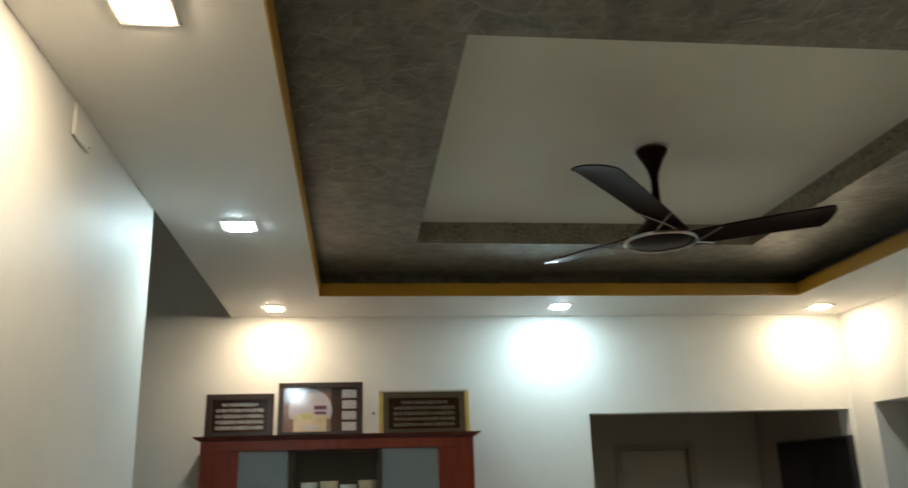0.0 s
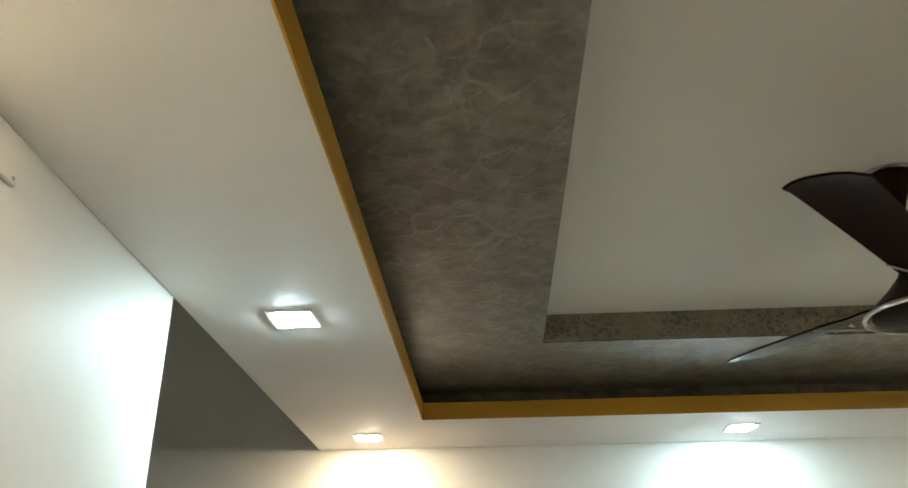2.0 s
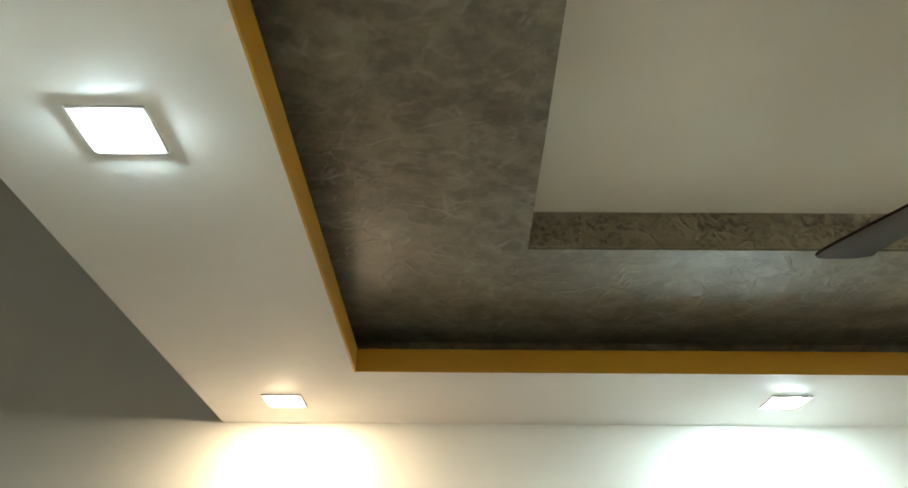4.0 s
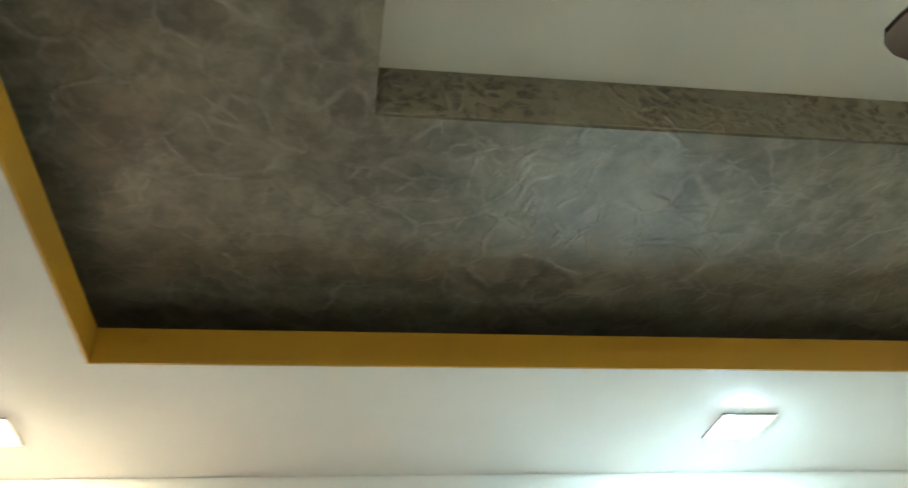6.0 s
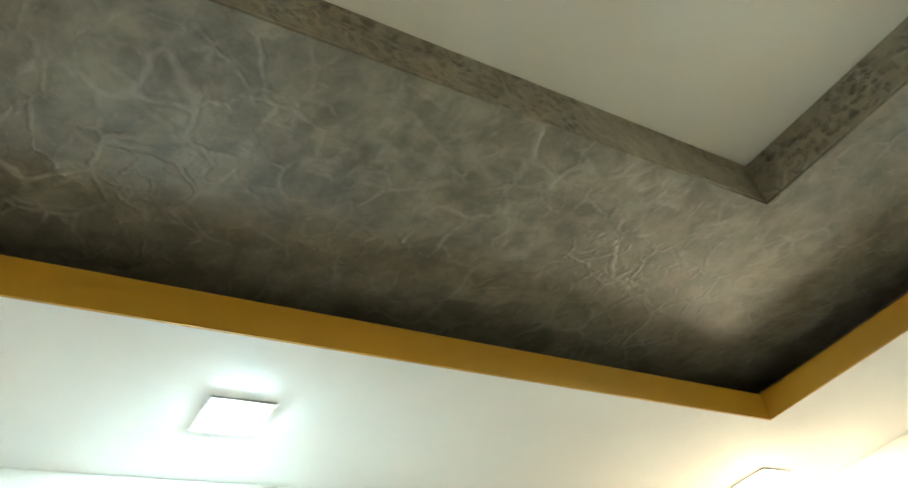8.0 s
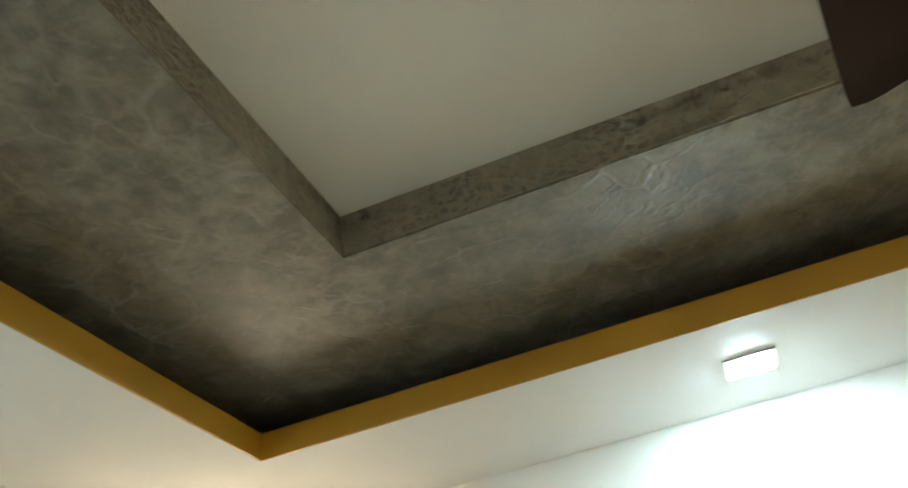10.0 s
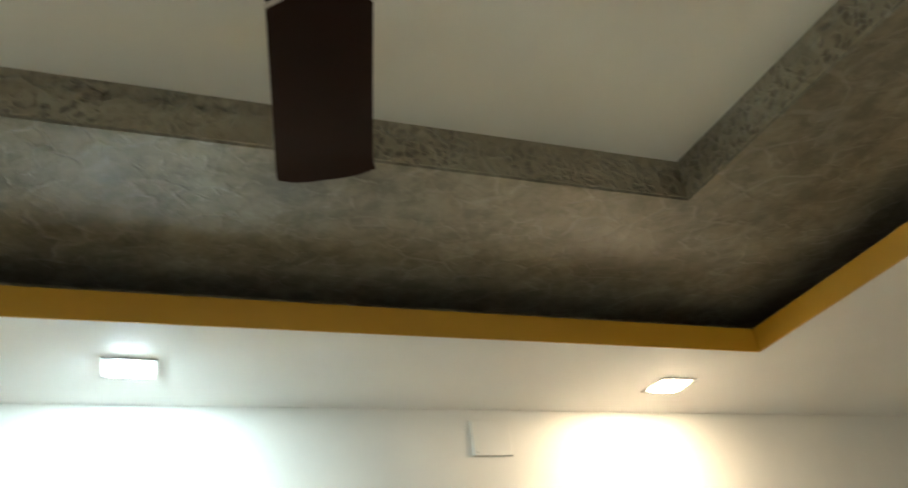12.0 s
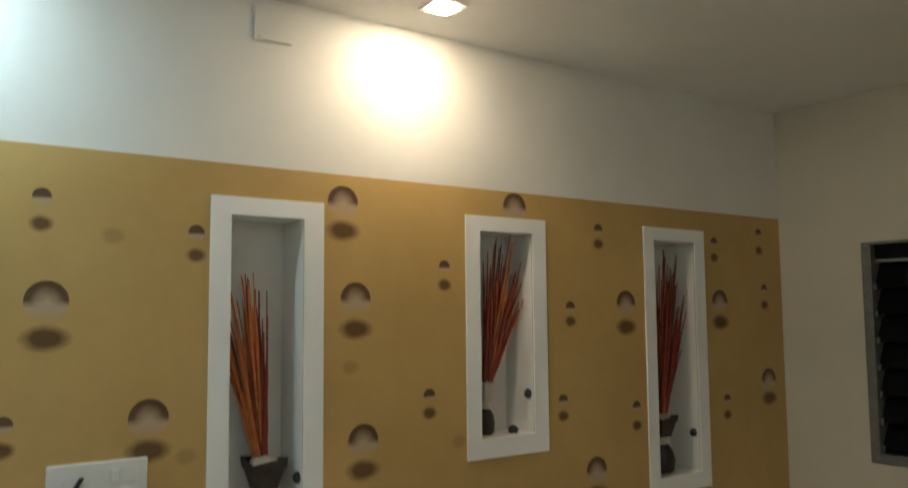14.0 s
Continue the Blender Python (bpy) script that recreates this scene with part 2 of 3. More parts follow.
# ---- mesh helpers ----
def mesh_of(bm, name, mat, smooth=False):
    bmesh.ops.recalc_face_normals(bm, faces=bm.faces)
    me = bpy.data.meshes.new(name)
    bm.to_mesh(me)
    bm.free()
    for mm in (mat if isinstance(mat, (list, tuple)) else [mat]):
        me.materials.append(mm)
    if smooth:
        for p in me.polygons:
            p.use_smooth = True
        me.set_sharp_from_angle(angle=radians(40))
    return me


def part(name, bm, mat, parent=None, label="", smooth=False):
    ob = new(name, mesh_of(bm, name, mat, smooth))
    if parent is not None:
        ob.parent = parent
    if label:
        ob["label"] = label
    return ob


def thing(name, at, label, category, group="", kind="", turn=0):
    ob = new(name)
    ob.empty_display_size = 0.05
    ob.matrix_basis = pose(*at, 0, 0, turn)
    return tagged(ob, label, category, group, kind)


def box(x0, x1, y0, y1, z0, z1, bevel=0.0, bm=None):
    bm = bm or bmesh.new()
    m = Matrix.LocRotScale(((x0 + x1) / 2, (y0 + y1) / 2, (z0 + z1) / 2), None, (abs(x1 - x0), abs(y1 - y0), abs(z1 - z0)))
    made = bmesh.ops.create_cube(bm, size=1, matrix=m)
    if bevel:
        es = {e for v in made["verts"] for e in v.link_edges}
        bmesh.ops.bevel(bm, geom=list(es), offset=bevel, segments=2, affect="EDGES", profile=0.6)
    return bm


def sheet(axis, u, v, w0, w1, holes=(), bm=None):
    """A slab in the plane across an axis ("x", "y", "z"), from w0 to w1, over u = (u0, u1) and v = (v0, v1), with rectangular holes (u0, u1, v0, v1)."""
    us = sorted({*u, *(c for h in holes for c in h[:2] if u[0] < c < u[1])})
    vs = sorted({*v, *(c for h in holes for c in h[2:] if v[0] < c < v[1])})
    bm = bm or bmesh.new()
    put = {"x": lambda a, b, w: (w, a, b), "y": lambda a, b, w: (a, w, b), "z": lambda a, b, w: (a, b, w)}[axis]
    made = {}

    def corner(a, b, w):
        if (a, b, w) not in made:
            made[a, b, w] = bm.verts.new(put(a, b, w))
        return made[a, b, w]

    def solid(i, j):
        if not (0 <= i < len(us) - 1 and 0 <= j < len(vs) - 1):
            return False
        a, b = (us[i] + us[i + 1]) / 2, (vs[j] + vs[j + 1]) / 2
        return not any(h[0] < a < h[1] and h[2] < b < h[3] for h in holes)

    for i in range(len(us) - 1):
        for j in range(len(vs) - 1):
            if not solid(i, j):
                continue
            a0, a1, b0, b1 = us[i], us[i + 1], vs[j], vs[j + 1]
            for w in (w0, w1):
                bm.faces.new([corner(a0, b0, w), corner(a1, b0, w), corner(a1, b1, w), corner(a0, b1, w)])
            for di, dj, (p, q) in ((-1, 0, ((a0, b0), (a0, b1))), (1, 0, ((a1, b0), (a1, b1))), (0, -1, ((a0, b0), (a1, b0))), (0, 1, ((a0, b1), (a1, b1)))):
                if not solid(i + di, j + dj):
                    bm.faces.new([corner(*p, w0), corner(*q, w0), corner(*q, w1), corner(*p, w1)])
    return bm


def lathe(profile, steps=24, bm=None, at=(0, 0, 0)):
    """Turns (radius, z) points round the z axis."""
    bm = bm or bmesh.new()
    rings = []
    for r, z in profile:
        rings.append([bm.verts.new((at[0] + r * math.cos(a), at[1] + r * math.sin(a), at[2] + z)) for a in (2 * math.pi * k / steps for k in range(steps))])
    for lo, hi in zip(rings, rings[1:]):
        for k in range(steps):
            bm.faces.new([lo[k], lo[(k + 1) % steps], hi[(k + 1) % steps], hi[k]])
    bm.faces.new(rings[0][::-1])
    bm.faces.new(rings[-1])
    return bm


def tube(points, radii, steps=6, bm=None):
    """A tapered round bar along points."""
    bm = bm or bmesh.new()
    pts = [Vector(p) for p in points]
    rings = []
    for i, p in enumerate(pts):
        d = (pts[min(i + 1, len(pts) - 1)] - pts[max(i - 1, 0)]).normalized()
        a = d.orthogonal().normalized()
        b = d.cross(a)
        r = radii[i] if isinstance(radii, (list, tuple)) else radii
        rings.append([bm.verts.new(p + r * (math.cos(t) * a + math.sin(t) * b)) for t in (2 * math.pi * k / steps for k in range(steps))])
    for lo, hi in zip(rings, rings[1:]):
        best = min(range(steps), key=lambda s: (hi[s].co - lo[0].co).length)
        for k in range(steps):
            bm.faces.new([lo[k], lo[(k + 1) % steps], hi[(k + 1 + best) % steps], hi[(k + best) % steps]])
    bm.faces.new(rings[0][::-1])
    bm.faces.new(rings[-1])
    return bm


def grown(r, d):
    return (r[0] - d, r[1] + d, r[2] - d, r[3] + d)


def ring(outer, inner, z0, z1):
    return sheet("z", outer[:2], outer[2:], z0, z1, [inner])


def out_of_square(bm):
    """The tray's near edge runs a little askew."""
    for v in bm.verts:
        if -3.3 < v.co.y < -2.5:
            v.co.y += 0.066 * (TRAY[1] - v.co.x)
    return bm


def structure(name, bm, mat, label, category):
    return tagged(part(name, bm, mat), label, category, kind="structure")


# ---- structure ----
structure("floor", box(-3.15, 4.7, -5.8, 2.6, -0.1, 0.0), TILE, "pale cream polished tile floor of the room", "floor")
structure("ceiling_slab", box(-3.15, 4.7, -5.8, 2.6, SLAB, SLAB + 0.12), SOFFIT, "plain white painted slab above the dropped ceiling", "ceiling")
structure("ceiling_soffit", out_of_square(ring((LEFT + 0.002, RIGHT - 0.002, BACK + 0.002, FAR - 0.002), grown(TRAY, 0.005), CEIL, CEIL + 0.03)), SOFFIT,
          "white dropped ceiling border round a recessed tray", "ceiling")
lip = ring(grown(TRAY, 0.005), TRAY, CEIL - 0.001, LIP)
for v in lip.verts:                      # the upstand leans a little into the tray
    if v.co.z > LIP - 0.001:
        v.co.x += 0.003 if v.co.x < 1 else -0.008
        v.co.y += 0.008 if v.co.y < -1 else -0.008
structure("ceiling_lip", out_of_square(lip), OCHRE, "ochre yellow upstand round the edge of the ceiling tray", "ceiling trim")
structure("ceiling_cove", out_of_square(ring(grown(TRAY, 0.15), grown(TRAY, 0.13), CEIL + 0.03, BAND)), DARK, "dark taupe inner side of the ceiling cove", "ceiling")
structure("ceiling_band", out_of_square(ring(grown(TRAY, 0.15), INNER, BAND, BAND + 0.02)), DARK, "dark taupe embossed wallpaper band in the ceiling tray", "ceiling")


def crumpled_risers():
    """The four papered sides of the centre recess: uneven, with a row of pressed dents under the panel."""
    bm = bmesh.new()
    x0, x1, y0, y1 = INNER
    corners = [((x0, y1), (x1, y1)), ((x1, y1), (x1, y0)), ((x1, y0), (x0, y0)), ((x0, y0), (x0, y1))]
    rows = [BAND + 0.002] + [BAND + (PANEL - BAND) * k / 13 for k in range(1, 14)]
    for (ax, ay), (bx, by) in corners:
        run = Vector((bx - ax, by - ay, 0))
        n = round(run.length / 0.009)
        inward = Vector((run.y, -run.x, 0)).normalized()
        grid = []
        for i in range(n + 1):
            s = run.length * i / n
            column = []
            for k, z in enumerate(rows):
                p = Vector((ax, ay, z)) + run * (i / n)
                edge = min(1.0, min(s, run.length - s) / 0.03)
                d = 0.0015 + edge * min(1.0, k / 5, (13 - k) / 3) * (0.0035 * noise.noise(p * 22) + 0.0025 * noise.noise(p * 55))
                wave = noise.noise(Vector((p.x * 2.2 + 5, p.y * 2.2, 1.7)))
                u = (s + 0.012 * noise.noise(p * 9)) / 0.053
                across, up = (u - round(u)) * 0.053, z - (PANEL - 0.020)
                across += 0.6 * up
                d -= edge * max(0.0, min(1.0, 0.6 + 2.2 * wave)) * 0.017 * math.exp(-(across / 0.011) ** 2 - (up / 0.009) ** 2)
                if k == 0:
                    d = -0.004
                column.append(bm.verts.new(p + inward * d))
            grid.append(column)
        for i in range(n):
            for k in range(len(rows) - 1):
                bm.faces.new([grid[i][k], grid[i + 1][k], grid[i + 1][k + 1], grid[i][k + 1]])
    return bm


riser = part("ceiling_riser", crumpled_risers(), CRUSHED, smooth=True)
tagged(riser, "dark taupe crumpled paper sides of the centre recess", "ceiling", kind="structure")
structure("ceiling_recess_frame", ring(grown(INNER, 0.05), grown(INNER, 0.02), BAND + 0.02, PANEL), DARK, "hidden frame behind the papered recess sides", "ceiling")
structure("ceiling_panel", box(INNER[0] - 0.05, INNER[1] + 0.05, INNER[2] - 0.05, INNER[3] + 0.05, PANEL, PANEL + 0.02), PANELWHITE,
          "off-white flat centre panel of the ceiling tray", "ceiling")
NICHES = [(-2.447, -2.062, 0.755, 1.932), (-3.436, -3.036, 1.015, 1.932), (-4.438, -4.020, 0.755, 1.941)]


def opening_of(n):
    return (n[0] + 0.070, n[1] - 0.066, n[2] + 0.074, n[3] - 0.058)


OPEN_RIGHT = (-0.6, 0.321, 0.0, 2.04)
structure("wall_right", sheet("x", (BACK, FAR), (0, SLAB), RIGHT, RIGHT + 0.17, [opening_of(n) for n in NICHES] + [OPEN_RIGHT]), WALL,
          "white painted wall with three niches and an opening", "wall")
structure("wall_far", sheet("y", (-3.0, 3.136), (0, SLAB), FAR, FAR + 0.12, [(1.529, 3.2, -1, 2.024)]), WALL,
          "white painted wall with a wide opening", "wall")
structure("wall_left", box(LEFT - 0.15, LEFT, BACK, -1.345, 0, SLAB), WALL, "white painted wall ending at an open side space", "wall")
structure("wall_back", sheet("y", (-3.0, RIGHT + 0.17), (0, SLAB), BACK - 0.13, BACK, [(1.55, 2.726, 0.85, 1.881)]), CREAM,
          "cream painted wall with a louvred window", "wall")
structure("wall_side_space", box(-3.15, -3.0, -3.0, FAR + 0.12, 0, SLAB), WALL, "white painted wall of the side space", "wall")
structure("wall_side_near", box(-3.0, LEFT - 0.15, -3.1, -3.0, 0, SLAB), WALL, "white painted cross wall of the side space", "wall")
structure("wall_side_beam", box(LEFT, LEFT + 0.1, -1.345, FAR, CEIL + 0.03, SLAB), WALL, "white painted edge above the dropped ceiling", "wall")
structure("wall_pier", box(3.136, 3.329, FAR, FAR + 0.12, 0, SLAB), WALL, "white painted wall end beside the wide opening", "wall")
structure("wall_next_right", box(3.138, 3.329, FAR + 0.12, 1.85, 0, SLAB), NEXTWALL, "brown-grey wall of the next room, its dimness put into the paint", "wall")
structure("wall_next_far", sheet("y", (0.6, 3.136), (0, SLAB), 1.75, 1.85, [(2.035, 2.64, -1, 1.90)]), NEXTWALL, "brown-grey wall of the next room, its dimness put into the paint", "wall")
structure("wall_next_left", box(0.6, 0.7, FAR + 0.12, 1.75, 0, SLAB), WALL, "white painted wall of the next room", "wall")
structure("wall_passage_far", box(3.329, 4.6, 0.5, 0.6, 0, SLAB), WALL, "white painted wall of the passage", "wall")
structure("wall_passage_near", box(3.329, 4.6, -1.2, -1.1, 0, SLAB), WALL, "white painted wall of the passage", "wall")
structure("wall_passage_end", box(4.6, 4.7, -1.2, 0.6, 0, SLAB), WALL, "white painted end wall of the passage", "wall")

# papered lower part of the wall, its prints
paper = structure("wall_paper", sheet("x", (BACK + 0.001, -0.75), (0.0, 2.036), RIGHT - 0.003, RIGHT, [opening_of(n) for n in NICHES]), PAPER,
                  "ochre wallpaper printed with brown three-dimensional holes", "wallpaper")


def disc_mesh(name, ry, rz, mat):
    bm = bmesh.new()
    rim = [(ry * math.cos(a), rz * math.sin(a)) for a in (2 * math.pi * k / 28 for k in range(28))]
    front = [bm.verts.new((-0.00015, y, z)) for y, z in rim]
    back = [bm.verts.new((0.00015, y, z)) for y, z in rim]
    bm.faces.new(front)
    bm.faces.new(back[::-1])
    for k in range(28):
        bm.faces.new([front[k], back[k], back[(k + 1) % 28], front[(k + 1) % 28]])
    return mesh_of(bm, name, mat)


HOLES = {0.058: disc_mesh("printed_hole", 0.058, 0.058, HOLE), 0.025: disc_mesh("printed_hole", 0.025, 0.025, DOT)}
BLOTS = {0.058: disc_mesh("printed_blot", 0.074, 0.042, BLOT), 0.025: disc_mesh("printed_blot", 0.036, 0.027, BLOT)}
STAIN = disc_mesh("printed_stain", 0.040, 0.030, FAINT)
# along the wall, height of the hole, big or small, drop to its blot
PRINTS = [(-1.59, 1.89, 0, 0.075), (-1.61, 1.60, 1, 0.09), (-2.02, 1.81, 0, 0.068), (-1.89, 1.26, 1, 0.08), (-2.52, 1.94, 1, 0.085),
          (-2.57, 1.61, 1, 0.09), (-2.60, 1.13, 1, 0.085), (-2.94, 1.73, 0, 0.066), (-2.87, 1.265, 0, 0.062), (-3.28, 1.975, 1, 0),
          (-3.74, 1.91, 0, 0.06), (-3.57, 1.58, 0, 0.057), (-3.90, 1.595, 1, 0.088), (-3.52, 1.205, 0, 0.062), (-3.95, 1.15, 0, 0.08),
          (-3.70, 0.905, 1, 0.08), (-4.52, 1.89, 0, 0.072), (-4.88, 1.95, 0, 0.085), (-4.55, 1.605, 1, 0.085), (-4.91, 1.67, 0, 0.08),
          (-4.92, 1.215, 1, 0.078), (-4.58, 1.14, 0, 0.072), (-1.78, 1.845, 2, 0.055), (-1.515, 1.27, 0, 0.065), (-2.0, 1.20, 2, 0.06), (-2.55, 1.44, 2, 0.06), (-3.0, 1.14, 2, 0.05)]
for y, z, size, drop in PRINTS:
    r = 0.058 if size == 1 else 0.025
    if drop:
        o = new("printed_blot", BLOTS[r] if size < 2 else STAIN)
        o.parent, o.location = paper, (RIGHT - 0.0036, y, z - drop - (0.012 if size == 1 else 0.0))
    if size < 2:
        o = new("printed_hole", HOLES[r])
        o.parent, o.location = paper, (RIGHT - 0.0042, y, z)


# ---- niches ----
def niche(n):
    o = opening_of(n)
    t = thing("wall_niche", (RIGHT, (n[0] + n[1]) / 2, n[2]), "tall recessed white wall niche with a flat white surround", "niche", "niches in the papered wall")
    cy, cz = (n[0] + n[1]) / 2, n[2]
    bm = sheet("x", (n[0] - cy, n[1] - cy), (0, n[3] - cz), -0.010, -0.0035, [(o[0] - cy, o[1] - cy, o[2] - cz, o[3] - cz)])
    bmesh.ops.bevel(bm, geom=[e for e in bm.edges if e.calc_face_angle(0) > 1], offset=0.0025, segments=1, affect="EDGES")
    part("surround", bm, TRIM, t)
    part("back_panel", box(0.171, 0.2, o[0] - cy - 0.03, o[1] - cy + 0.03, o[2] - cz - 0.03, o[3] - cz + 0.03), WALL, t)
    return o


def vase(o, lean, height, seed, size=1.0, orange=0.4, shift=0.0, spread=0.13, slim=False):
    rnd = random.Random(seed)
    t = thing("stick_vase", (RIGHT + 0.085, (o[0] + o[1]) / 2 + shift, o[2]),
              "dark brown waisted vase holding dried red and orange sticks" if orange > 0.3 else "dark brown waisted vase holding dried red sticks", "vase", "vases in the niches")
    s = size
    fat = 0.72 if slim else 1.0
    part("body", lathe([(r * s * fat, z * s) for r, z in ((0.036, 0), (0.050, 0.012), (0.055, 0.05), (0.046, 0.09), (0.028, 0.115))]), POT, t, smooth=True)
    part("waist", lathe([(0.027 * s, 0.116 * s), (0.024 * s, 0.13 * s), (0.027 * s, 0.146 * s)]), POTWHITE, t, "pale waist", smooth=True)
    cup = box(-0.04 * s, 0.04 * s, -0.04 * s, 0.04 * s, 0.147 * s, 0.225 * s)
    for v in cup.verts:
        k = (0.72 if v.co.z < 0.18 * s else 1.28) * (0.62 if slim else 1.0)
        v.co.x *= k
        v.co.y *= k
        if v.co.z > 0.18 * s:
            v.co.z += 0.012 * (1 if v.co.x * v.co.y > 0 else -0.3)
    top = max(cup.faces, key=lambda f: f.calc_center_median().z)
    bmesh.ops.inset_region(cup, faces=[top], thickness=0.006)
    for v in top.verts:
        v.co.z -= 0.03 * s
    part("cup", cup, POTWHITE if slim else POT, t, "pale flared cup" if slim else "")
    part("filling", lathe([(0.032 * s * fat, 0.175 * s), (0.044 * s * fat, 0.216 * s), (0.034 * s * fat, 0.234 * s), (0.012 * s * fat, 0.242 * s)], 10), POTWHITE, t, "pale crumbly filling")
    base = Vector((0, 0, 0.18 * s))
    for k in range(84):
        u = rnd.random()
        top_z = height * (0.38 + 0.62 * u ** 0.8)
        fan = rnd.random()
        side = lean * (fan - 0.02) * spread * (0.45 + 0.55 * top_z / height) + rnd.uniform(-0.012, 0.012)
        top_z *= 1.0 - 0.35 * abs(fan - 0.45)
        dep = rnd.uniform(-0.065, 0.045) * top_z / height
        tip = Vector((dep, side, 0.18 * s + top_z))
        foot = base + Vector((rnd.uniform(-0.010, 0.010), rnd.uniform(-0.012, 0.012), 0))
        mid = foot.lerp(tip, 0.5) + Vector((rnd.uniform(-0.006, 0.006), rnd.uniform(-0.006, 0.006), 0))
        r = rnd.uniform(0.0028, 0.0050)
        pts = [foot, foot.lerp(mid, 0.55), mid, mid.lerp(tip, 0.5) + Vector((0, rnd.uniform(-0.003, 0.003), 0)), tip]
        mat = STICK_ORANGE if rnd.random() < orange and fan > 0.35 else (STICK_RED if rnd.random() < 0.7 else STICK_BROWN)
        part("stick", tube(pts, [r, r * 1.15, r, r * 0.9, r * 0.55], 5), mat, t, smooth=True)
    return t


openings = [niche(n) for n in NICHES]
vase(openings[0], 1, 0.70, 3, 1.15, 0.85, -0.03, 0.17)
vase(openings[1], -1, 0.66, 5, 0.86, 0.16, 0.040, 0.235, True)
vase(openings[2], -1, 0.86, 8, 1.1, 0.10, 0.02, 0.205)


def niche_spot(o, z):
    t = thing("niche_fitting", (RIGHT + 0.03, o[0], z), "small dark round fitting with a thin cord on the niche side", "fitting", "fittings in the niches")
    bm = bmesh.new()
    bmesh.ops.create_uvsphere(bm, u_segments=14, v_segments=8, radius=0.02)
    for v in bm.verts:
        v.co.y = max(v.co.y, 0.0) * 0.9
    part("knob", bm, BLACK, t, smooth=True)
    part("cord", tube([(0.004, 0.004, -0.018), (0.002, 0.003, -0.06), (0.004, 0.003, -0.115)], 0.0016, 5), PLASTIC, t, "thin pale cord")


niche_spot(openings[0], 1.03)
niche_spot(openings[1], 1.24)
niche_spot(openings[2], 1.0)
ball = bmesh.new()
bmesh.ops.create_uvsphere(ball, u_segments=16, v_segments=10, radius=0.02)
for v in ball.verts:
    v.co.z = max(v.co.z, -0.012)
stone = part("pebble", ball, BLACK, smooth=True)
stone.location = (RIGHT + 0.05, openings[1][0] + 0.065, openings[1][2] + 0.012)
tagged(stone, "small round black pebble on the niche floor", "pebble")


# ---- downlights ----
def downlight(x, y, colour):
    warm = colour == WARM
    t = thing("downlight", (x, y, CEIL), "square recessed downlight glowing warm white" if warm else "square recessed downlight glowing cool white", "ceiling light", "downlights round the tray")
    bm = sheet("z", (-0.060, 0.060), (-0.060, 0.060), -0.004, -0.0005, [(-0.0405, 0.0405, -0.0405, 0.0405)])
    bmesh.ops.bevel(bm, geom=[e for e in bm.edges if e.calc_face_angle(0) > 1], offset=0.001, segments=1, affect="EDGES")
    part("rim", bm, PLASTIC, t, "thin white rim")
    # outer side of the rim: its shade is put into the grey colour
    part("rim_edge", sheet("z", (-0.063, 0.063), (-0.063, 0.063), -0.0048, -0.0003, [(-0.0605, 0.0605, -0.0605, 0.0605)]), RIM_SHADE, t, "outer edge, greyed for its shade")
    part("diffuser", box(-0.040, 0.040, -0.040, 0.040, -0.0098, -0.001, 0.002), GLOW[colour], t)


for x, y, c in LAMPS:
    downlight(x, y, c)


